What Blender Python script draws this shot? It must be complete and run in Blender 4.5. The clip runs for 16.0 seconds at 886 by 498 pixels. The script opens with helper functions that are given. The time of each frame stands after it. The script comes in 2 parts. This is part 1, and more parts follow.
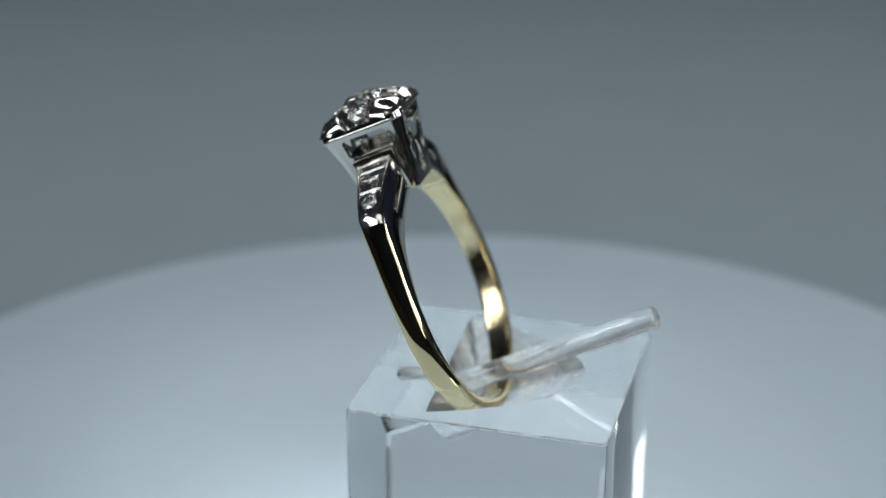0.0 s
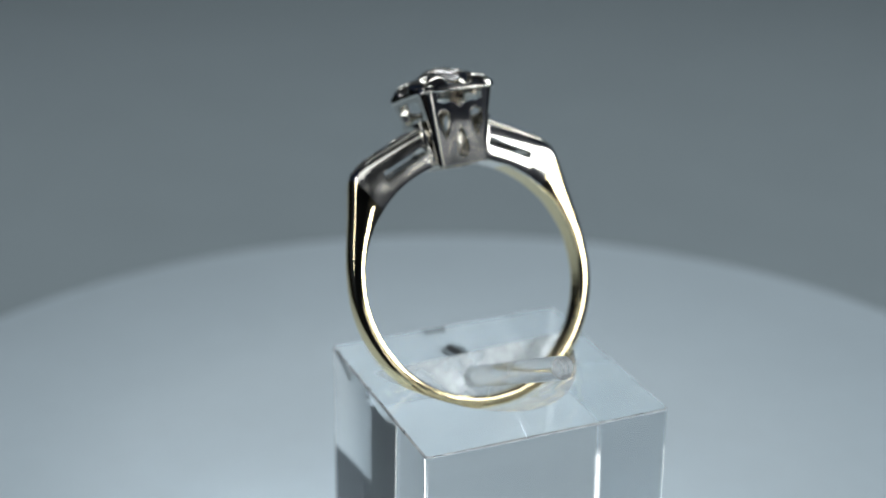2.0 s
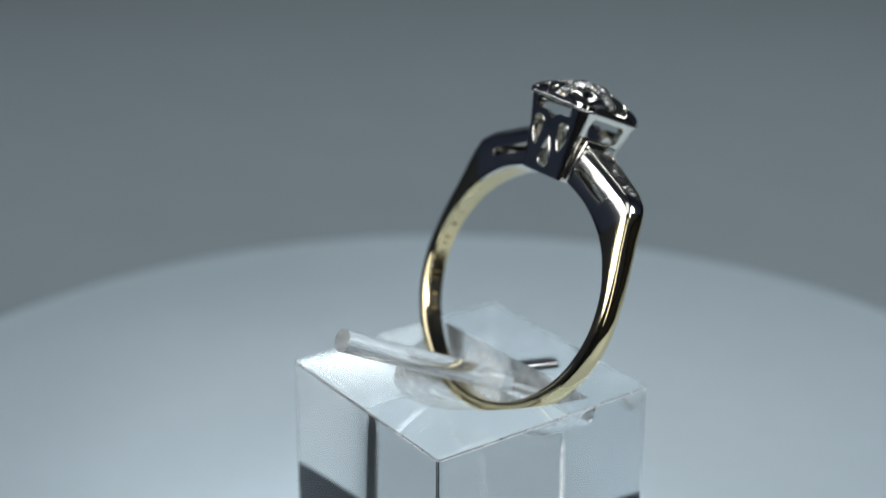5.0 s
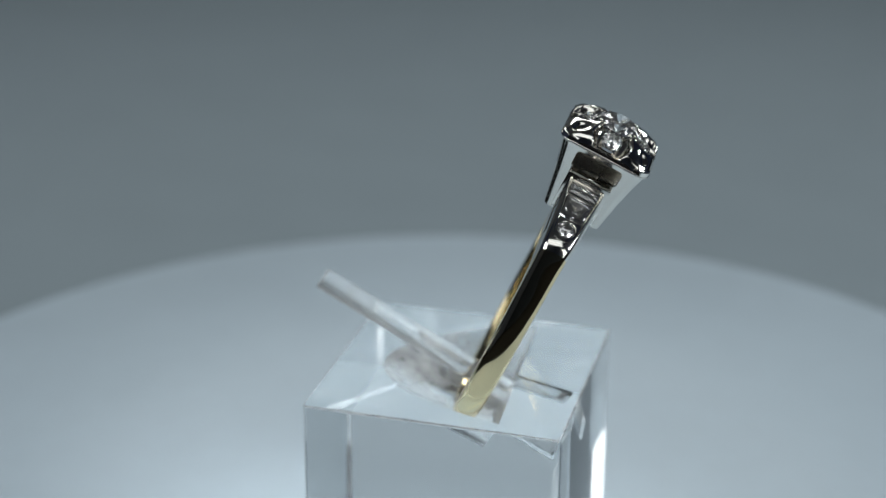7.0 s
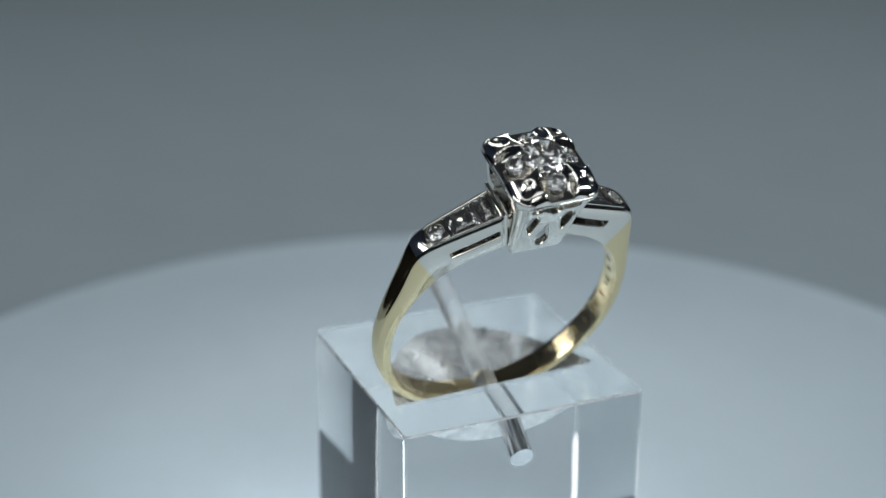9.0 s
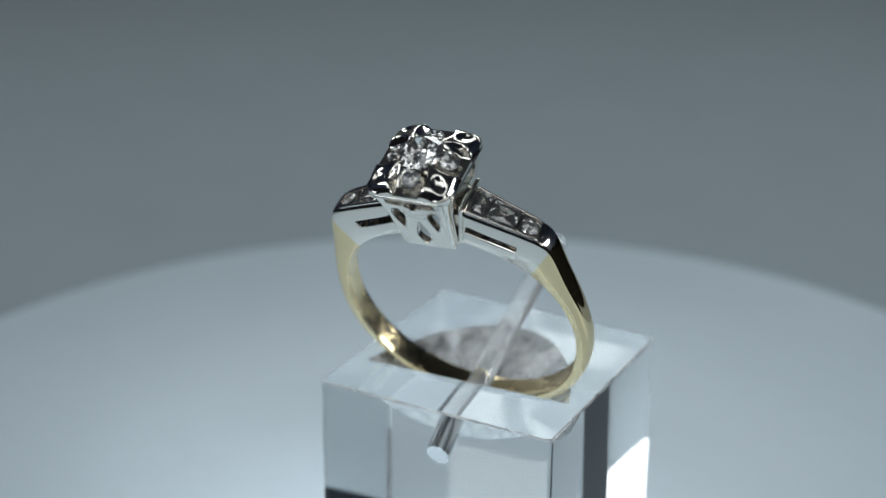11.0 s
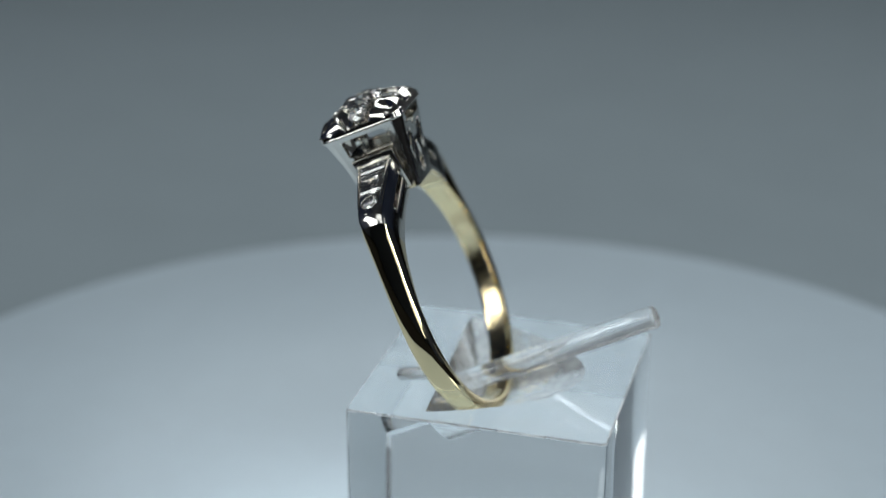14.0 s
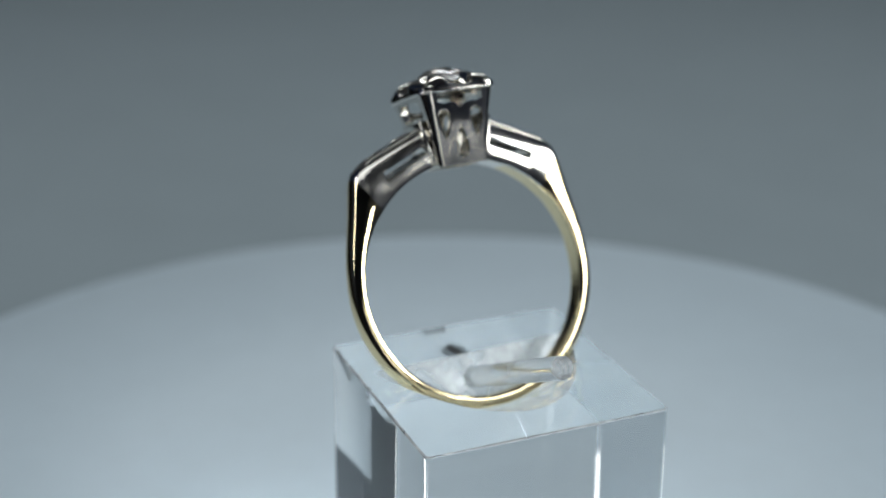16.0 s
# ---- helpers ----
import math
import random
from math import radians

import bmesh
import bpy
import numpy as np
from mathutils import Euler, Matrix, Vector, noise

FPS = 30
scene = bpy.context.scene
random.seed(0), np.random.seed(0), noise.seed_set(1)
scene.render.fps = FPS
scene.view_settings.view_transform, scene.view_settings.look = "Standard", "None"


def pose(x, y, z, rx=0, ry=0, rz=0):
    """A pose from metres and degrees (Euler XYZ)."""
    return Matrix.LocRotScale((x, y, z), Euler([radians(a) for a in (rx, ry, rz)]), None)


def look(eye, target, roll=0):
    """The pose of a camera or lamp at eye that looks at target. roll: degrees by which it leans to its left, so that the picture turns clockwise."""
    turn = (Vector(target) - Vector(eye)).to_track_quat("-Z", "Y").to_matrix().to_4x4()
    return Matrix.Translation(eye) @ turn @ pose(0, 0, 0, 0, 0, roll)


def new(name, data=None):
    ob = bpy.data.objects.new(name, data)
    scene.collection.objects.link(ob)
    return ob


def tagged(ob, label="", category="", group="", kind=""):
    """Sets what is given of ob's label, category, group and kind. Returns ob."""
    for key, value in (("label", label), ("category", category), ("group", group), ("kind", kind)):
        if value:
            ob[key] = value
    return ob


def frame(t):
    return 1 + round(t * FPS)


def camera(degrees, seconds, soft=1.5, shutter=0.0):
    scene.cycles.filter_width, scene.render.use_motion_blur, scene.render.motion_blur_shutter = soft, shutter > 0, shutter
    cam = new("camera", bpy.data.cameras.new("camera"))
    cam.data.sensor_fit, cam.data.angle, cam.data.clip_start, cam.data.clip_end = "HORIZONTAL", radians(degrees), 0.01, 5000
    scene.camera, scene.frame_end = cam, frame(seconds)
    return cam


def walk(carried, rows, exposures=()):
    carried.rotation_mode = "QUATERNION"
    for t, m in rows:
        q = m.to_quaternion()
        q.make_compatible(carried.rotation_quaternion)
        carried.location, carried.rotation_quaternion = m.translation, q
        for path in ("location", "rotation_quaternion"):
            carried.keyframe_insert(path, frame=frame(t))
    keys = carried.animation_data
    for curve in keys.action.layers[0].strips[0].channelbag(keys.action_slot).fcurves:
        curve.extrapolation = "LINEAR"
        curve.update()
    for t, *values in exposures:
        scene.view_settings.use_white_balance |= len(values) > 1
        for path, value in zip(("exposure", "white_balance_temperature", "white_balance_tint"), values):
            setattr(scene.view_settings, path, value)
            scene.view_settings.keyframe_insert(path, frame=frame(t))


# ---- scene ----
# The turntable's axis is the world's z axis; its top is z = 0. Small things are drawn in millimetres and shrunk by MM.
MM = 0.001
TOP = 16.0                 # height of the acrylic block
HUB = (-0.0020, 0.0066, 0)    # middle of the turntable
PERIOD, TURN0 = 13.9985, -14.0
LEAN = 25.0                # how far the ring leans in its slot

cam = camera(28.23, 16.0, soft=1.3)
EYE = pose(0, -0.119174, 0.059746 + TOP * MM, 0, 0, 1.511) @ pose(0, 0, 0, 90 - 22.804) @ pose(0, 0, 0, 0, 0, 0.284)
cam.data.dof.use_dof = True
cam.data.dof.focus_distance = 0.121
cam.data.dof.aperture_fstop = 25.0
walk(cam, [(0, EYE), (16, EYE)])

# ---- light ----
scene.view_settings.exposure = 0.0
world = bpy.data.worlds.new("room_air")
scene.world = world
world.use_nodes = True
world.node_tree.nodes["Background"].inputs[0].default_value = (0.5, 0.55, 0.6, 1)
world.node_tree.nodes["Background"].inputs[1].default_value = 0.02


def softbox(name, eye, target, width, height, watts, roll=0):
    lamp = bpy.data.lights.new(name, "AREA")
    lamp.shape, lamp.size, lamp.size_y = "RECTANGLE", width, height
    lamp.energy, lamp.color = watts, (0.93, 0.985, 1.0)
    ob = new(name, lamp)
    ob.matrix_world = look(eye, target, roll)
    return ob


softbox("softbox_east", (0.500, -0.163, 0.210), (0, 0.0, 0.02), 0.34, 0.125, 1.3)
softbox("softbox_west", (-0.416, -0.240, 0.295), (0, 0.0, 0.02), 0.46, 0.15, 0.92)
softbox("softbox_south", (0.0, -0.38, 0.50), (0, 0.02, 0), 0.60, 0.30, 0.60)
softbox("strip_lamp", (0.136, -0.245, 0.085), (0, 0, 0.025), 0.055, 0.11, 0.035)
softbox("softbox_north", (0.0, 0.40, 0.37), (0, 0.02, 0), 0.34, 0.14, 0.19).data.spread = radians(90)


# ---- materials ----
def material(name, colour, rough=0.5, metal=0.0, grain=0.0, scale=800.0, bump=0.0, rough_vary=0.0, ior=None, glass=0.0, smudge=0.0):
    m = bpy.data.materials.new(name)
    m.use_nodes = True
    nt = m.node_tree
    b = nt.nodes["Principled BSDF"]
    b.inputs["Base Color"].default_value = (*colour, 1)
    b.inputs["Roughness"].default_value = rough
    b.inputs["Metallic"].default_value = metal
    if ior:
        b.inputs["IOR"].default_value = ior
    b.inputs["Transmission Weight"].default_value = glass
    co = nt.nodes.new("ShaderNodeTexCoord")
    if grain or bump or rough_vary or smudge:
        fine = nt.nodes.new("ShaderNodeTexNoise")
        fine.inputs["Scale"].default_value = scale
        fine.inputs["Detail"].default_value = 6
        nt.links.new(co.outputs["Object"], fine.inputs["Vector"])
        coarse = nt.nodes.new("ShaderNodeTexNoise")
        coarse.inputs["Scale"].default_value = scale * 0.08
        coarse.inputs["Detail"].default_value = 4
        nt.links.new(co.outputs["Object"], coarse.inputs["Vector"])
        both = nt.nodes.new("ShaderNodeMath")
        both.operation = "ADD"
        nt.links.new(fine.outputs[0], both.inputs[0])
        nt.links.new(coarse.outputs[0], both.inputs[1])
        half = nt.nodes.new("ShaderNodeMath")
        half.operation = "MULTIPLY"
        half.inputs[1].default_value = 0.5
        nt.links.new(both.outputs[0], half.inputs[0])
        if grain:
            ramp = nt.nodes.new("ShaderNodeValToRGB")
            ramp.color_ramp.elements[0].position, ramp.color_ramp.elements[1].position = 0.3, 0.7
            ramp.color_ramp.elements[0].color = (*[c * (1 - grain) for c in colour], 1)
            ramp.color_ramp.elements[1].color = (*[min(1, c * (1 + grain)) for c in colour], 1)
            nt.links.new(half.outputs[0], ramp.inputs[0])
            nt.links.new(ramp.outputs[0], b.inputs["Base Color"])
        if rough_vary:
            mr = nt.nodes.new("ShaderNodeMapRange")
            mr.inputs["From Min"].default_value, mr.inputs["From Max"].default_value = 0.35, 0.65
            mr.inputs["To Min"].default_value, mr.inputs["To Max"].default_value = max(0, rough - rough_vary), rough + rough_vary
            nt.links.new(half.outputs[0], mr.inputs[0])
            nt.links.new(mr.outputs[0], b.inputs["Roughness"])
        if smudge:
            sm = nt.nodes.new("ShaderNodeMapRange")
            sm.inputs["From Min"].default_value, sm.inputs["From Max"].default_value = 0.42, 0.68
            sm.inputs["To Min"].default_value, sm.inputs["To Max"].default_value = glass, glass - smudge
            nt.links.new(half.outputs[0], sm.inputs[0])
            nt.links.new(sm.outputs[0], b.inputs["Transmission Weight"])
        if bump:
            bp = nt.nodes.new("ShaderNodeBump")
            bp.inputs["Strength"].default_value = 1.0
            bp.inputs["Distance"].default_value = bump
            nt.links.new(half.outputs[0], bp.inputs["Height"])
            nt.links.new(bp.outputs[0], b.inputs["Normal"])
    return m


M_DISC = material("satin_white_plastic", (0.60, 0.71, 0.79), 0.45, grain=0.03, scale=300, bump=2e-6, rough_vary=0.06)
M_PAPER = material("grey_paper", (0.312, 0.373, 0.408), 0.85, grain=0.05, scale=60, bump=2e-5)
M_ROOM = material("grey_paint", (0.4, 0.42, 0.44), 0.8, grain=0.1, scale=8)
M_LIME = material("white_paint", (0.8, 0.8, 0.79), 0.8, grain=0.05, scale=8)
M_NAVY = material("navy_paint", (0.07, 0.095, 0.15), 0.8, grain=0.1, scale=8)
M_SLATE = material("slate_blue_paint", (0.17, 0.22, 0.37), 0.8, grain=0.1, scale=8)
M_DARK_SURROUND = material("dark_surround", (0.012, 0.012, 0.013), 0.95, grain=0.2, scale=400, bump=4e-5, ior=1.04)
M_EDGE = material("eased_edge", (0.97, 0.985, 1.0), 0.22, 0.0, ior=1.49, glass=0.75, smudge=0.4, scale=900)
M_GOLD = material("yellow_gold", (0.90, 0.745, 0.45), 0.07, 1.0, grain=0.03, scale=500, bump=4e-6, rough_vary=0.04)
M_WHITE = material("white_gold", (0.87, 0.835, 0.775), 0.12, 1.0, grain=0.02, scale=900, bump=2.5e-6, rough_vary=0.04)
M_STEP = material("step_cut_diamond", (1, 1, 1), 0.0, 0.0, ior=2.417, glass=0.96)
M_ENGRAVED = material("engraved_gold", (0.90, 0.745, 0.45), 0.16, 1.0, scale=1700, bump=5e-5, rough_vary=0.08)
M_MARK = material("struck_mark", (0.30, 0.22, 0.10), 0.4, 1.0)
M_DIAMOND = material("diamond", (1, 1, 1), 0.0, 0.0, ior=2.417, glass=0.95)
# Grey tint in this and the next acrylic stands in for shade under the block.
M_ACRYL = material("shade_tinted_acrylic", (0.78, 0.795, 0.80), 0.0, 0.0, ior=1.49, glass=1.0)
M_TOP = material("handled_acrylic", (0.82, 0.83, 0.83), 0.03, 0.0, ior=1.49, glass=0.985, smudge=0.12, rough_vary=0.03, bump=1.2e-5, scale=260)
M_CUT = material("milled_acrylic", (0.96, 0.985, 1.0), 0.20, 0.0, ior=1.49, glass=0.86, smudge=0.5, bump=1.2e-4, scale=700)
M_ROD = material("scuffed_acrylic", (0.97, 0.99, 1.0), 0.07, 0.0, ior=1.49, glass=0.96, smudge=0.25, rough_vary=0.05, bump=1e-5, scale=500)


# ---- mesh helpers ----
def mesh_of(bm, name, material_=None, smooth=40):
    bmesh.ops.recalc_face_normals(bm, faces=bm.faces[:])
    me = bpy.data.meshes.new(name)
    bm.to_mesh(me)
    bm.free()
    if material_:
        me.materials.append(material_)
    if smooth:
        me.polygons.foreach_set("use_smooth", [True] * len(me.polygons))
        me.set_sharp_from_angle(angle=radians(smooth))
    return me


def part(name, bm, material_, parent, label="", place=None, smooth=40, even=False):
    """One mesh object under a thing or part; the bmesh is in millimetres."""
    bm.transform(Matrix.Diagonal((MM, MM, MM, 1)) @ (place or Matrix()))
    ob = new(name, mesh_of(bm, name, material_, smooth))
    ob.parent = parent
    if even:
        mod = ob.modifiers.new("even", "WEIGHTED_NORMAL")
        mod.keep_sharp, mod.weight = True, 80
    if label:
        tagged(ob, label)
    return ob


def carved(bm, cutters, slots=()):
    """The bmesh bm less the solid cutters (a list of bmeshes). Faces made by cutter i take the material slot slots[i]."""
    def solid(b, n, slot):
        bmesh.ops.recalc_face_normals(b, faces=b.faces[:])
        for f in b.faces:
            f.material_index = slot or f.material_index
        me = bpy.data.meshes.new(n)
        b.to_mesh(me)
        b.free()
        for k in range(3):
            me.materials.append(None)
        return new(n, me)
    body = solid(bm, "body", 0)
    tools = []
    for k, c in enumerate(cutters):
        tool = solid(c, "tool", slots[k] if slots else 0)
        mod = body.modifiers.new("cut", "BOOLEAN")
        mod.operation, mod.solver, mod.object = "DIFFERENCE", "EXACT", tool
        tools.append(tool)
    dg = bpy.context.evaluated_depsgraph_get()
    dg.update()
    out = bmesh.new()
    me = bpy.data.meshes.new_from_object(body.evaluated_get(dg))
    out.from_mesh(me)
    for ob in (body, *tools):
        data = ob.data
        bpy.data.objects.remove(ob)
        bpy.data.meshes.remove(data)
    bpy.data.meshes.remove(me)
    return out


def box(x0, x1, y0, y1, z0, z1, bevel=0.0, segments=2):
    bm = bmesh.new()
    bmesh.ops.create_cube(bm, size=1, matrix=Matrix.Translation(((x0 + x1) / 2, (y0 + y1) / 2, (z0 + z1) / 2)) @ Matrix.Diagonal((x1 - x0, y1 - y0, z1 - z0, 1)))
    if bevel:
        bmesh.ops.bevel(bm, geom=bm.edges[:] + bm.verts[:], offset=bevel, segments=segments, affect="EDGES", profile=0.5)
    return bm


def prism(outline, axis, a, b):
    """The outline (pairs) pushed along an axis from a to b. axis x: pairs are y, z; axis y: x, z; axis z: x, y."""
    def at(p, d):
        return {"x": (d, p[0], p[1]), "y": (p[0], d, p[1]), "z": (p[0], p[1], d)}[axis]
    bm = bmesh.new()
    one = [bm.verts.new(at(p, a)) for p in outline]
    two = [bm.verts.new(at(p, b)) for p in outline]
    n = len(outline)
    bm.faces.new(one)
    bm.faces.new(two[::-1])
    for k in range(n):
        bm.faces.new((one[k], two[k], two[(k + 1) % n], one[(k + 1) % n]))
    return bm


def loft(rings, closed=False):
    """Skin through rings of equal count; the ends are capped unless the loft is closed."""
    bm = bmesh.new()
    vs = [[bm.verts.new(p) for p in r] for r in rings]
    n = len(rings[0])
    for a, b in zip(vs, vs[1:] + (vs[:1] if closed else [])):
        for k in range(n):
            bm.faces.new((a[k], a[(k + 1) % n], b[(k + 1) % n], b[k]))
    if not closed:
        bm.faces.new(vs[0][::-1])
        bm.faces.new(vs[-1])
    return bm


def lathe(profile, n=96):
    """A solid of revolution about z through (radius, z) pairs."""
    return loft([[(r * math.cos(2 * math.pi * k / n), r * math.sin(2 * math.pi * k / n), z) for k in range(n)] for r, z in profile])


def tube(path, r, shut=False, across=(0, 0, 1), sides=10):
    """A round wire along a path; across is any direction that the path never takes."""
    rings = []
    for i, p in enumerate(path):
        a, b = Vector(path[i - 1] if i or shut else path[0]), Vector(path[(i + 1) % len(path)] if i + 1 < len(path) or shut else path[i])
        d = (b - a).normalized()
        u = d.cross(Vector(across)).normalized()
        v = u.cross(d)
        rings.append([tuple(Vector(p) + (u * math.cos(q) + v * math.sin(q)) * r) for q in [2 * math.pi * k / sides for k in range(sides)]])
    return loft(rings, shut)


# ---- the unseen room, painted to suit the reflections: blue walls, white ceiling; a grey paper sweep under and behind the turntable ----
def slab(name, x0, x1, y0, y1, z0, z1, mat, label, category):
    ob = new(name, mesh_of(box(x0, x1, y0, y1, z0, z1), name, mat, 0))
    return tagged(ob, label, category, kind="structure")


# North wall and ceiling are white to bounce light into the dark reflections.
slab("wall_north", -1.1, 1.1, 1.3, 1.4, -0.75, 1.4, M_LIME, "unseen white room wall, added to lift dark reflections", "wall")
slab("wall_south", -1.1, 1.1, -1.1, -1.0, -0.75, 1.4, M_NAVY, "dark blue painted room wall", "wall")
slab("wall_east", 1.0, 1.1, -1.0, 1.3, -0.75, 1.4, M_SLATE, "slate blue painted room wall", "wall")
slab("wall_west", -1.1, -1.0, -1.0, 1.3, -0.75, 1.4, M_SLATE, "slate blue painted room wall", "wall")
slab("ceiling", -1.1, 1.1, -1.1, 1.4, 1.4, 1.5, M_LIME, "unseen white ceiling, added to lift dark reflections", "ceiling")
slab("floor", -1.1, 1.1, -1.1, 1.4, -0.85, -0.75, M_ROOM, "grey floor", "floor")
TABLE = -0.032


def paper_sweep():
    line = [(0.01, TABLE), (0.75, TABLE)]
    line += [(0.75 + 0.3 * math.sin(a), TABLE + 0.3 - 0.3 * math.cos(a)) for a in [radians(7.5 * k) for k in range(1, 13)]]
    line += [(1.05, 1.1)]
    thick = [(y + 0.002 * (k > 1), z - 0.002 * (k < 3)) for k, (y, z) in enumerate(line)]
    ob = new("backdrop", mesh_of(prism(line + thick[::-1], "x", -0.17, 0.17), "backdrop", M_PAPER, 40))
    tagged(ob, "plain grey paper sweep, softly out of focus", "backdrop", kind="structure")


paper_sweep()
# Unseen black surface, added so that the gold's low reflections stay dark.
slab("tabletop", -0.9, 0.9, -0.6, 1.1, TABLE - 0.045, TABLE - 0.005, M_DARK_SURROUND, "unseen black tabletop under the grey paper, added to darken low reflections", "tabletop")


# ---- the turntable ----
def turntable():
    t = new("turntable")
    t.location = HUB
    tagged(t, "round satin white turntable with a rounded rim", "turntable")
    part("disc", lathe([(2, -6), (57, -6), (58.4, -5.7), (59.1, -5), (59.4, -4), (59.4, -1.4), (59.1, -0.5), (58.4, 0), (30, 0), (2, 0)], 160), M_DISC, t)
    part("base", lathe([(2, -31.9), (47, -31.9), (48, -31), (48, -8), (46, -6.05), (2, -6.05)], 96), M_DISC, t)
    return t


# ---- the acrylic stand: a clear block with a leaning round groove and a rod in a slanting hole ----
BLOCK = (-7.95, 11.15, -9.35, 9.65)
ROD_TIP, ROD_LEAN, ROD_LEN, ROD_R = Vector((12.75, 0.1, TOP + 5.85)), 27.4, 21.3, 0.85
C, SN = math.cos(radians(LEAN)), math.sin(radians(LEAN))
# ring space: x along the finger, z towards the stones; its origin is the middle of the finger hole
RING = Matrix(((-C, 0, -SN, 0), (0, -1, 0, 0), (-SN, 0, C, 0), (0, 0, 0, 1)))
RING = Matrix.Translation((0, 0.17, TOP)) @ RING @ pose(0.05, 0, 6.8, 0, 0, 3.0)
HOLE = 8.9


def ring_stand():
    s = new("ring_stand")
    tagged(s, "clear acrylic ring display block holding a slanting rod", "ring stand")
    axis = Vector((-math.cos(radians(ROD_LEAN)), 0, -math.sin(radians(ROD_LEAN))))
    turn = axis.to_track_quat("Z", "Y").to_matrix().to_4x4()
    ROD = Matrix.Translation(ROD_TIP) @ turn
    x0, x1, y0, y1 = BLOCK
    block = box(x0, x1, y0, y1, 0.02, TOP)
    bmesh.ops.bevel(block, geom=[e for e in block.edges if abs(e.verts[0].co.z - e.verts[1].co.z) > 1], offset=0.45, segments=8, affect="EDGES", profile=0.5)
    bmesh.ops.bevel(block, geom=[e for e in block.edges if min(v.co.z for v in e.verts) > 1], offset=0.14, segments=2, affect="EDGES", profile=0.5)
    for f in block.faces:
        f.normal_update()
        f.material_index = 0 if max(map(abs, f.normal)) > 0.999 else 2
    drill = lathe([(ROD_R + 0.06, -3), (ROD_R + 0.06, ROD_LEN + 0.3)], 40)
    drill.transform(ROD)
    saw = lathe([(10.0, -18), (10.0, 2.45)], 160)
    saw.transform(RING @ pose(0, 0, 0, 0, 90, 0))
    bm = carved(block, [drill, saw], (0, 1))
    # polished faces and the drilled hole stay clear, the groove is milled, the outer edges are frosted, the top is hazed
    to_ring = RING.inverted()
    for f in bm.faces:
        f.normal_update()
        c = f.calc_center_median()
        g = to_ring @ f.verts[0].co
        off = (f.verts[0].co - ROD_TIP).cross(axis).length
        if abs(off - ROD_R - 0.06) < 0.02:
            f.material_index = 0
        elif max(map(abs, f.normal)) > 0.999:
            f.material_index = 3 if f.normal.z > 0.9 else 0
        elif abs(math.hypot(g.y, g.z) - 10.0) < 0.03 or abs(g.x - 2.45) < 0.03:
            f.material_index = 1
        else:
            f.material_index = 2 if f.normal.z > 0.05 else 0
    ob = part("block", bm, M_ACRYL, s, smooth=14)
    ob.visible_shadow = False      # clear acrylic lets the light through
    for m in (M_CUT, M_EDGE, M_TOP):
        ob.data.materials.append(m)
    rod = part("rod", (lambda b: (b.transform(ROD), b)[1])(lathe([(ROD_R - 0.12, 0), (ROD_R, 0.12), (ROD_R, ROD_LEN - 0.1), (ROD_R - 0.1, ROD_LEN)], 40)), M_ROD, s, "clear round acrylic rod")
    rod.visible_shadow = False
    return s


# ---- the ring ----
def outer_line():
    """Outer edge of one half of the ring in y, z, from the head down to the bottom."""
    pts = [(2.3, 11.73), (4.2, 10.98), (5.8, 10.3), (7.2, 9.65), (7.75, 9.33), (8.15, 8.95), (8.42, 8.45), (8.6, 7.8), (8.95, 5.9), (9.46, 3.6), (9.74, 1.9)]
    pts += [(9.86 * math.cos(a), 9.86 * math.sin(a)) for a in [radians(-7.5 * k) for k in range(0, 13)]]
    return pts


def inner_line():
    start = math.atan2(math.sqrt(HOLE ** 2 - 2.3 ** 2), 2.3)
    marks = [start, 1.10, 0.96, 0.86, 0.80, 0.76, 0.73, 0.68, 0.56, 0.36, 0.19] + [radians(-7.5 * k) for k in range(0, 13)]
    return [(HOLE * math.cos(a), HOLE * math.sin(a)) for a in marks]


def half_width(k):
    """Half the band's width along the finger, station by station."""
    top = [1.45, 1.36, 1.26, 1.17, 1.12, 1.08, 1.05, 1.03, 1.0, 0.97, 0.95]
    return top[k] if k < len(top) else 0.95


def band_ring(k, side):
    (yo, zo), (yi, zi) = outer_line()[k], inner_line()[k]
    w = half_width(k)
    d = Vector((yo - yi, zo - zi))
    n = d.length
    d /= n
    def at(x, r):
        return (x, side * (yi + d.x * r), zi + d.y * r)
    # rounded over the stones; below the knee flat sides, a thin bevel and a gently domed outer face
    soft = min(1.0, max(0.0, (k - 5) / 4))
    e, narrow = 0.16, 0.84 * w
    flat = [(w, e), (0.96 * w, 0.55 * n), (narrow, n - 0.20), (narrow - 0.07, n - 0.11)] + [(f * narrow, n + 0.05 - 0.17 * f * f) for f in (0.62, 0.31, 0.0)]
    flat += [(-x, h) for x, h in flat[-2::-1]]
    out = [at(-w + 0.2, 0), at(w - 0.2, 0), at(w - 0.06, 0.04)]
    for j, (x1, h1) in enumerate(flat):
        q = radians(90 - 15 * j)
        x0, h0 = w * math.copysign(abs(math.sin(q)) ** 0.28, math.sin(q)) * (j != 6), e + (n + 0.05 - e) * max(0.0, math.cos(q)) ** 0.31
        out.append(at(x0 + (x1 - x0) * soft, h0 + (h1 - h0) * soft))
    return out + [at(-w + 0.06, 0.04)]


SPLIT = 6


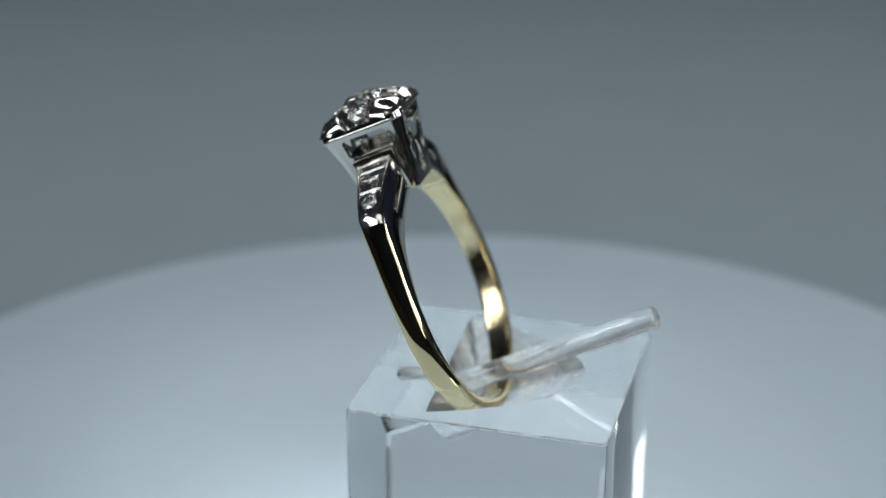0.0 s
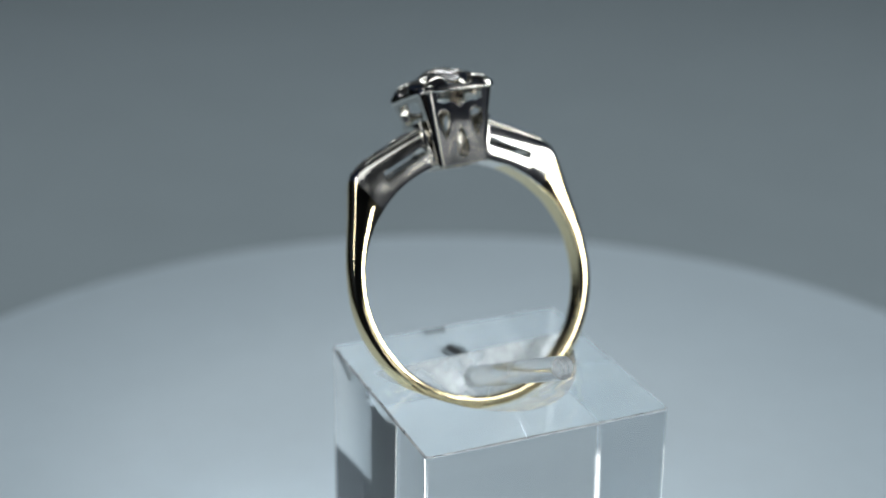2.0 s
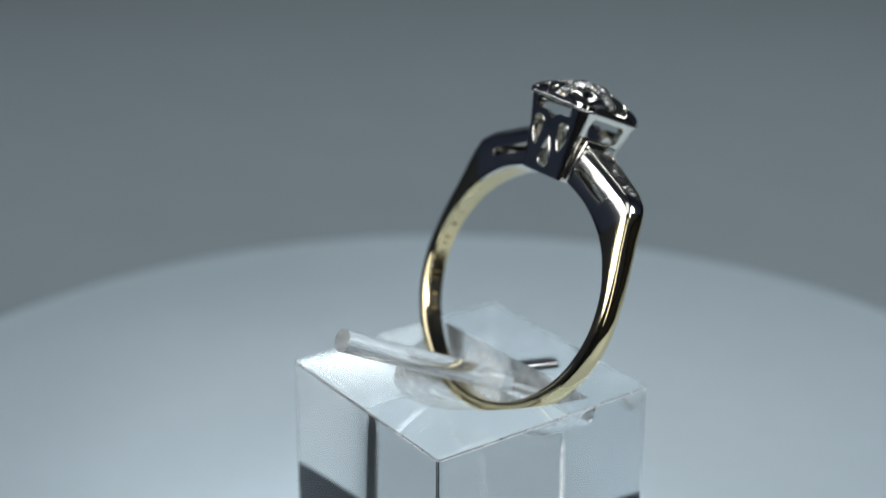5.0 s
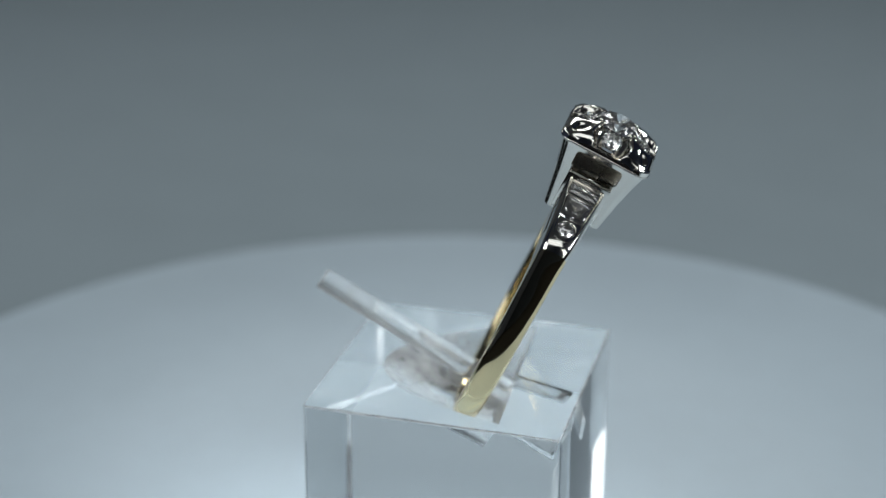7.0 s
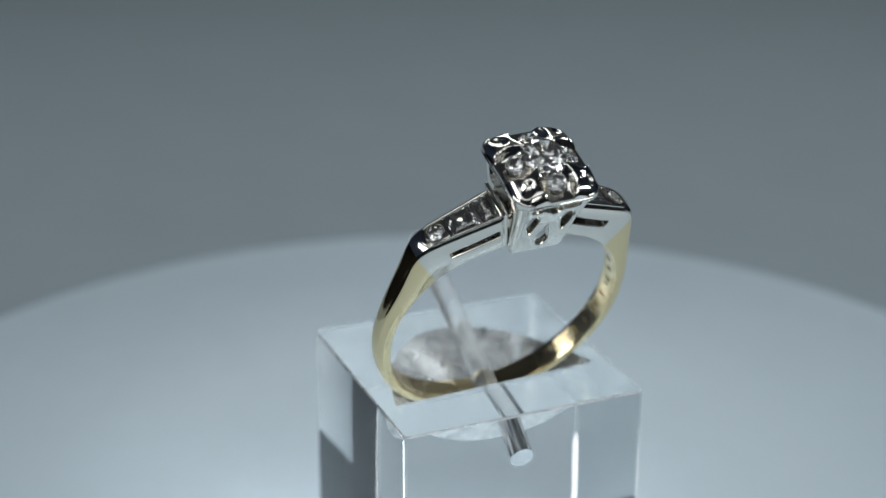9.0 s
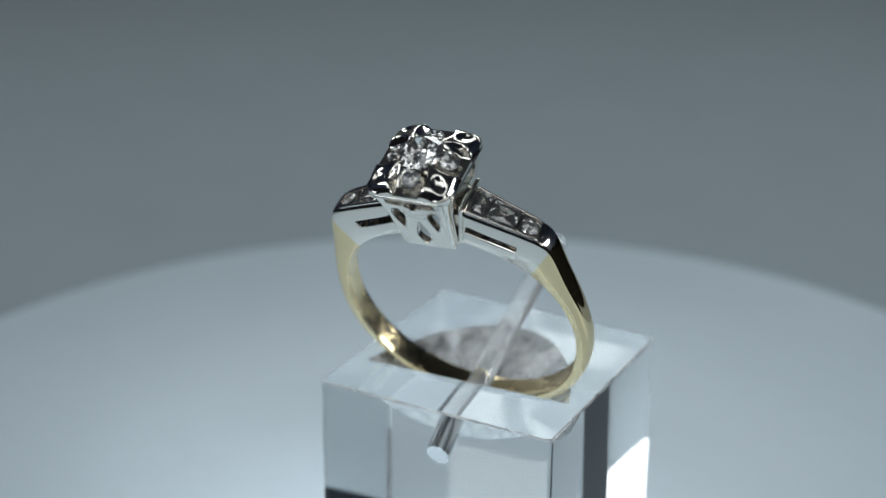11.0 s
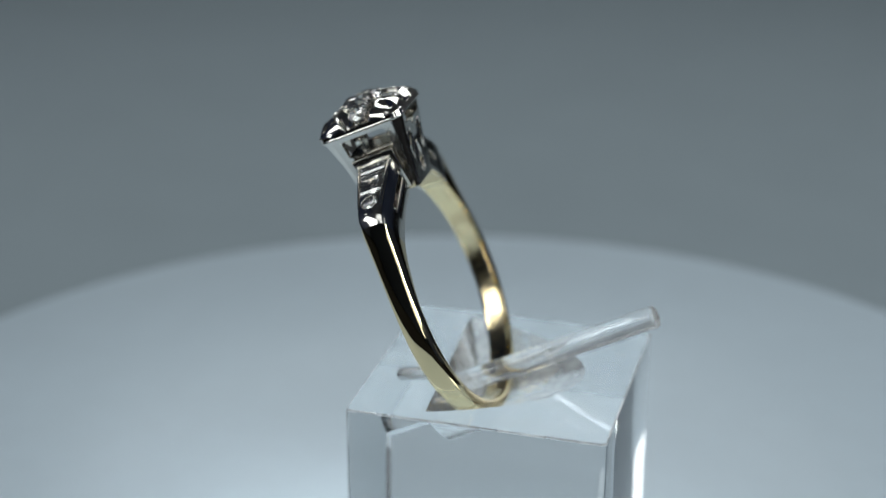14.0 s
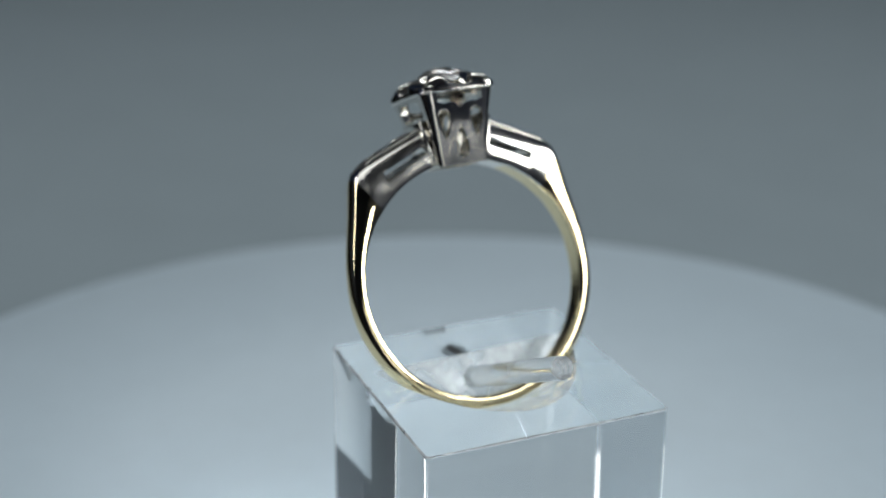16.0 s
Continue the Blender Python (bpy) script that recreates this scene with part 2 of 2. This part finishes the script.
def fine(rings):
    """Rings between rings, by a smooth curve, to round the long facets."""
    out = []
    for i in range(len(rings) - 1):
        p0, p1, p2, p3 = rings[max(i - 1, 0)], rings[i], rings[i + 1], rings[min(i + 2, len(rings) - 1)]
        for t in (0, 1 / 3, 2 / 3):
            row = []
            for a, b, c, d in zip(p0, p1, p2, p3):
                a, b, c, d = map(Vector, (a, b, c, d))
                row.append(tuple(0.5 * (2 * b + (c - a) * t + (2 * a - 5 * b + 4 * c - d) * t * t + (3 * b - a - 3 * c + d) * t ** 3)))
            out.append(row)
    out.append(rings[-1])
    return out


def brilliant(radius):
    """A round brilliant, its girdle at z = 0."""
    bm = bmesh.new()
    def ring(r, z, n, off=0.0):
        for k in range(n):
            a = 2 * math.pi * (k + off) / n
            bm.verts.new((r * radius * math.cos(a), r * radius * math.sin(a), z * radius))
    ring(0.56, 0.32, 8)
    ring(0.80, 0.20, 8, 0.5)
    ring(1.0, 0.03, 16)
    ring(1.0, -0.03, 16)
    ring(0.27, -0.66, 8)
    ring(0.02, -0.85, 8)
    bmesh.ops.convex_hull(bm, input=bm.verts[:])
    bmesh.ops.dissolve_limit(bm, angle_limit=radians(1.5), verts=bm.verts[:], edges=bm.edges[:])
    return bm


def baguette(w0, w1, length, depth=0.8):
    """A step-cut tapered stone along y, its girdle at z = 0."""
    bm = bmesh.new()
    for s, z in ((1.0, 0.0), (0.88, 0.15), (0.74, 0.25), (0.58, 0.30), (0.84, -0.22), (0.62, -0.45), (0.36, -0.66), (0.10, -depth)):
        for yy, w in ((-length / 2, w0), (length / 2, w1)):
            cut = (1 - s) * w0 / 2
            y = yy + (cut if yy < 0 else -cut)
            for sx in (-1, 1):
                bm.verts.new((sx * w / 2 * s, y, z))
    bmesh.ops.convex_hull(bm, input=bm.verts[:])
    bmesh.ops.dissolve_limit(bm, angle_limit=radians(1.5), verts=bm.verts[:], edges=bm.edges[:])
    return bm


def rounded(outline_box, r, n=4):
    x0, x1, y0, y1 = outline_box
    out = []
    for cx, cy, a0 in ((x1 - r, y1 - r, 0), (x0 + r, y1 - r, 90), (x0 + r, y0 + r, 180), (x1 - r, y0 + r, 270)):
        out += [(cx + r * math.cos(radians(a0 + 90 * k / n)), cy + r * math.sin(radians(a0 + 90 * k / n))) for k in range(n + 1)]
    return out


def drop(cx, cz, length, width, up=1, turn=0.0):
    """A teardrop outline, its round end upwards when up is 1."""
    out = []
    for k in range(20):
        a = 2 * math.pi * k / 20
        y, z = width / 2 * math.sin(a) * (0.62 + 0.38 * math.cos(a)), length / 2 * math.cos(a)
        z *= up
        out.append((cx + y * math.cos(turn) - z * math.sin(turn), cz + y * math.sin(turn) + z * math.cos(turn)))
    return out


def shoulder(ring, side):
    rings = [band_ring(k, side) for k in range(0, SPLIT + 1)]
    bm = loft(fine(rings))
    # the channel for the stones follows the sloping top
    a, b = Vector((2.75, 11.55)), Vector((7.75, 9.33))
    along = (b - a).normalized()
    slope = math.atan2(-along.y, along.x)
    top = Matrix.Translation((0, side * a.x, a.y)) @ pose(0, 0, 0, 0, 0, 0 if side > 0 else 180) @ pose(0, 0, 0, -math.degrees(slope))
    channel = prism([(-1.22, 0.22), (1.22, 0.22), (0.94, 3.8), (-0.94, 3.8)], "z", -1.02, 0.6)
    channel.transform(top)
    well = prism([(-0.92, 0.5), (0.92, 0.5), (0.74, 3.62), (-0.74, 3.62)], "z", -1.72, 0.6)
    well.transform(top)
    seat = lathe([(0.68, -0.95), (0.68, 0.6)], 32)
    seat.transform(top @ Matrix.Translation((0, 4.55, 0)))
    slot = prism(rounded((0.55, 4.35, -1.80, -1.12), 0.16), "x", -2, 2)
    slot.transform(top)
    bm = carved(bm, [channel, well, seat, slot])
    sh = part("shoulder", bm, M_WHITE, ring, "white gold shoulder with a side slot", RING)
    for w0, w1, y, ln in ((2.34, 2.18, 0.9, 1.12), (2.16, 1.9, 2.6, 2.1)):
        part("baguette_diamond", baguette(w0, w1, ln), M_STEP, sh, "clear step-cut baguette diamond", RING @ top @ Matrix.Translation((0, y, -0.06)), 0)
    part("round_diamond", brilliant(0.68), M_DIAMOND, sh, "small clear round diamond", RING @ top @ Matrix.Translation((0, 4.55, -0.06)), 0)
    rail = [(1.25 - 0.085 * y, y, 0.06) for y in (0.2, 1.4, 2.6, 3.8, 4.5)]
    rail += [(0.86 * math.cos(q) ** 0.8, 4.62 + 0.98 * math.sin(q), 0.05 - 0.14 * math.sin(q)) for q in [radians(10 * k) for k in range(1, 9)]] + [(0.0, 5.6, -0.09)]
    rail += [(-x, y, z) for x, y, z in rail[-2::-1]]
    part("channel_rail", tube(rail, 0.105), M_WHITE, sh, "thin polished rail round the stones", RING @ top)
    part("bezel", tube([(0.72 * math.cos(q), 4.55 + 0.72 * math.sin(q), 0.03) for q in [2 * math.pi * k / 32 for k in range(32)]], 0.06, True), M_WHITE, sh, "thin polished bezel", RING @ top)
    for sx in (-1, 1):
        line = [(sx * (1.415 - 0.062 * y), y, z) for y, z in rounded((0.55, 4.35, -1.80, -1.12), 0.16)]
        part("slot_edge", tube(line, 0.055, True, (1, 0, 0), 8), M_WHITE, sh, "", RING @ top)
    plate = prism([(2.02, 8.78), (2.28, 8.72), (2.98, 11.98), (2.72, 12.06)] if side > 0 else [(-2.02, 8.78), (-2.28, 8.72), (-2.98, 11.98), (-2.72, 12.06)], "x", -1.62, 1.62)
    bmesh.ops.bevel(plate, geom=plate.edges[:], offset=0.06, segments=2, affect="EDGES", profile=0.5)
    part("end_plate", plate, M_WHITE, sh, "", RING)
    for y in (0.3, 1.52, 3.7):
        part("channel_bar", box(-1.2 + y * 0.075, 1.2 - y * 0.075, y - 0.07, y + 0.07, -0.6, 0.06, 0.05, 2), M_WHITE, sh, "", RING @ top)
    return sh


HEAD_LOW = 8.55


def square_ring(hx, hy, z, r, n=5, arch=0.0):
    out = []
    for x, y in rounded((-hx, hx, -hy, hy), r, n):
        out.append((x, y, z - arch * min(1.0, (abs(x) / hx) * (abs(y) / hy)) ** 2))
    return out


def head_top(x, y, edge):
    """Height of the scalloped crown over the head."""
    def well(d, wall):
        q = min(1.0, max(0.0, (1 - d) / wall))
        return q * (2 - q)
    r = math.hypot(x, y)
    z = 15.76 - 0.072 * r * r
    e = min(1.0, max(0.0, edge - 0.84) / 0.16)
    z -= 0.60 * (1 - math.sqrt(1 - e * e))
    # four fan-shaped wells with thin rims, one on each side
    low = 0.0
    for along, across in ((x, y), (-x, y), (y, x), (-y, x)):
        if along > 0:
            spread = 1.30 + 0.12 * (along - 1.6)
            d = math.hypot((along - 2.0) / 1.5, across / max(0.5, spread))
            deep = 0.42 + 0.34 * max(0.0, along - 1.2)
            low = max(low, deep * well(d, 0.38) + 0.12 * well(d, 1.0))
    # the seat of the centre stone; the four ridges between the wells reach in as prongs
    low = max(low, 1.5 * well(r / 1.42, 0.35))
    z = max(z - low, 14.38)
    for sx in (1, -1):
        for sy in (1, -1):
            u, v = (sx * x + sy * y) / math.sqrt(2) - 3.1, (sx * x - sy * y) / math.sqrt(2)
            d = math.hypot(u / 0.62, v / 0.46)
            if d < 1:
                z -= 0.26 * well(d, 0.8)
    return z


def crown(h=3.14, n=72):
    """The scalloped top plate of the head, a solid over a rounded square."""
    bm = bmesh.new()
    def flat(u, v, r=0.85):
        # square to rounded square, along rays from the middle
        m = max(abs(u), abs(v))
        if m < 1e-9:
            return 0.0, 0.0
        a, b = abs(u) / m, abs(v) / m
        c = h - r
        reach = h
        if min(a, b) * h > c:
            p, q = a * a + b * b, c * (a + b)
            reach = (q + math.sqrt(q * q - p * (2 * c * c - r * r))) / p
        return u * reach, v * reach
    top, low = {}, {}
    step = [math.sin(0.5 * math.pi * (2 * i / n - 1)) * 0.5 + 0.5 * (2 * i / n - 1) for i in range(n + 1)]
    for i in range(n + 1):
        for j in range(n + 1):
            x, y = flat(step[i], step[j])
            top[i, j] = bm.verts.new((x, y, head_top(x, y, max(abs(step[i]), abs(step[j])))))
            low[i, j] = bm.verts.new((x, y, min(top[i, j].co.z - 0.2, 14.1 - 0.16 * (x * y / h ** 2) ** 2)))
    for i in range(n):
        for j in range(n):
            bm.faces.new((top[i, j], top[i + 1, j], top[i + 1, j + 1], top[i, j + 1]))
            bm.faces.new((low[i, j + 1], low[i + 1, j + 1], low[i + 1, j], low[i, j]))
    for i in range(n):
        for a, b in (((i, 0), (i + 1, 0)), ((i + 1, n), (i, n)), ((0, i + 1), (0, i)), ((n, i), (n, i + 1))):
            bm.faces.new((top[b], top[a], low[a], low[b]))
    return bm


HEAD = RING @ Matrix.Diagonal((1.06, 1, 1, 1))


def head(ring):
    solid = loft([square_ring(2.0, 2.0, HEAD_LOW, 0.32), square_ring(2.5, 2.45, 11.8, 0.5), square_ring(3.02, 3.0, 14.10, 0.82, 5, 0.16)])
    inside = loft([square_ring(1.4, 1.4, HEAD_LOW - 1, 0.2), square_ring(1.98, 1.98, 11.8, 0.2), square_ring(2.5, 2.5, 14.6, 0.2)])
    cuts = [inside]
    for sx in (-1, 1):
        a, b = (1.2, 4) if sx > 0 else (-4, -1.2)
        scallop = [(-1.8, 13.95), (-1.85, 13.2), (-1.3, 13.05), (-0.8, 13.1), (-0.38, 12.95), (0, 12.6), (0.38, 12.95), (0.8, 13.1), (1.3, 13.05), (1.85, 13.2), (1.8, 13.95)]
        cuts.append(prism(scallop, "x", a, b))
        cuts.append(prism(drop(-1.3, 11.55, 2.2, 1.5, 1, 0.04), "x", a, b))
        cuts.append(prism(drop(1.3, 11.55, 2.2, 1.5, 1, -0.04), "x", a, b))
        cuts.append(prism(drop(0, 10.2, 2.3, 1.5, -1), "x", a, b))
        c, d = (1.4, 4) if sx > 0 else (-4, -1.4)
        cuts.append(prism(rounded((-1.65, 1.65, 12.2, 13.62), 0.28), "y", c, d))
    hd = part("head", carved(solid, cuts), M_WHITE, ring, "square pierced white gold head", HEAD, even=True)
    def face(z):
        return 2.0 + 0.5 * (z - 8.55) / 3.25 if z < 11.8 else 2.5 + 0.52 * (z - 11.8) / 2.3
    for sx in (-1, 1):
        for line in (drop(-1.3, 11.55, 2.2, 1.5, 1, 0.04), drop(1.3, 11.55, 2.2, 1.5, 1, -0.04), drop(0, 10.2, 2.3, 1.5, -1)):
            part("pierced_edge", tube([(sx * (face(z) - 0.02), y, z) for y, z in line], 0.065, True, (1, 0, 0), 8), M_WHITE, hd, "", HEAD)
    holes = [lathe([(1.3, 12.0), (1.3, 17.0)], 40)]
    for cx, cy in ((2.0, 0), (-2.0, 0), (0, 2.0), (0, -2.0)):
        hole = lathe([(0.56, 12.0), (0.56, 17.0)], 24)
        hole.transform(Matrix.Translation((cx, cy, 0)))
        holes.append(hole)
    part("crown", carved(crown(), holes), M_WHITE, hd, "scalloped white gold top plate", HEAD, 60)
    line = square_ring(3.07, 3.05, 14.12, 0.85, 7, 0.16)
    part("rim", tube(line, 0.13, True), M_WHITE, hd, "polished lower rim of the top plate", HEAD)
    part("centre_diamond", brilliant(1.6), M_DIAMOND, hd, "large clear round brilliant diamond", HEAD @ Matrix.Translation((0, 0, 15.48)), 0)
    for cx, cy in ((2.02, 0), (-2.02, 0), (0, 2.02), (0, -2.02)):
        part("round_diamond", brilliant(0.74), M_DIAMOND, hd, "small clear round diamond", HEAD @ Matrix.Translation((cx, cy, 15.02)) @ pose(0, 0, 0, -13.5 * cy, 13.5 * cx, 0), 0)
    for k in range(8):
        a = radians(90 * (k // 2) + 45 + (9 if k % 2 else -9))
        bm = bmesh.new()
        bmesh.ops.create_icosphere(bm, subdivisions=2, radius=0.13)
        bm.transform(Matrix.Translation((1.5 * math.cos(a), 1.5 * math.sin(a), 15.62)) @ Matrix.Diagonal((1, 1, 0.9, 1)))
        part("bead_prong", bm, M_WHITE, hd, "", HEAD)
    return hd


def diamond_ring():
    r = new("diamond_ring")
    tagged(r, "yellow and white gold diamond ring leaning in the acrylic block", "ring")
    count = len(outer_line())
    one = [band_ring(k, 1) for k in range(SPLIT, count)]
    two = [band_ring(k, -1) for k in range(SPLIT, count)]
    two = [[p for p in q] for q in two]
    line = fine(one)[:-1] + fine(two)[::-1]
    part("shank", loft(line), M_GOLD, r, "polished yellow gold band", RING)
    for side in (1, -1):
        strip = []
        for k in range(22):
            a = radians(-58 + 4.2 * k)
            y, z = side * math.cos(a), math.sin(a)
            strip.append([(x, y * q, z * q) for x, q in ((-0.62, HOLE - 0.02), (0.62, HOLE - 0.02), (0.66, HOLE + 0.05), (-0.66, HOLE + 0.05))])
        lining = []
        for k in range(10):
            a = radians(38 + 3.6 * k)
            y, z = side * math.cos(a), math.sin(a)
            lining.append([(x, y * q, z * q) for x, q in ((-0.9, HOLE - 0.015), (0.9, HOLE - 0.015), (0.92, HOLE + 0.05), (-0.92, HOLE + 0.05))])
        part("lining", loft(lining), M_GOLD, r, "yellow gold lining under the white shoulder", RING)
        part("engraved_strip", loft(strip), M_ENGRAVED, r, "worn engraving inside the gold band", RING)
    for k in range(9):
        a = radians(-32 + 6.2 * k + 1.3 * (k % 3))
        bar = box(-0.32 + 0.05 * (k % 2), 0.30, -0.11, 0.11 - 0.03 * (k % 3), -0.05, 0.03)
        bar.transform(Matrix.Translation((0, HOLE * math.cos(a), HOLE * math.sin(a))) @ pose(0, 0, 0, math.degrees(a) - 90))
        part("hallmark", bar, M_MARK, r, "struck mark inside the gold band", RING, 0)
    for side in (1, -1):
        shoulder(r, side)
    head(r)
    return r


the_table = turntable()
the_stand = ring_stand()
the_ring = diamond_ring()


def motions():
    rows = [0.5 * k for k in range(33)]
    for thing in (the_stand, the_ring):
        walk(thing, [(t, pose(0, 0, 0, 0, 0, TURN0 - 360 * t / PERIOD)) for t in rows])
    walk(the_table, [(t, pose(*HUB, 0, 0, TURN0 - 360 * t / PERIOD)) for t in rows])


motions()
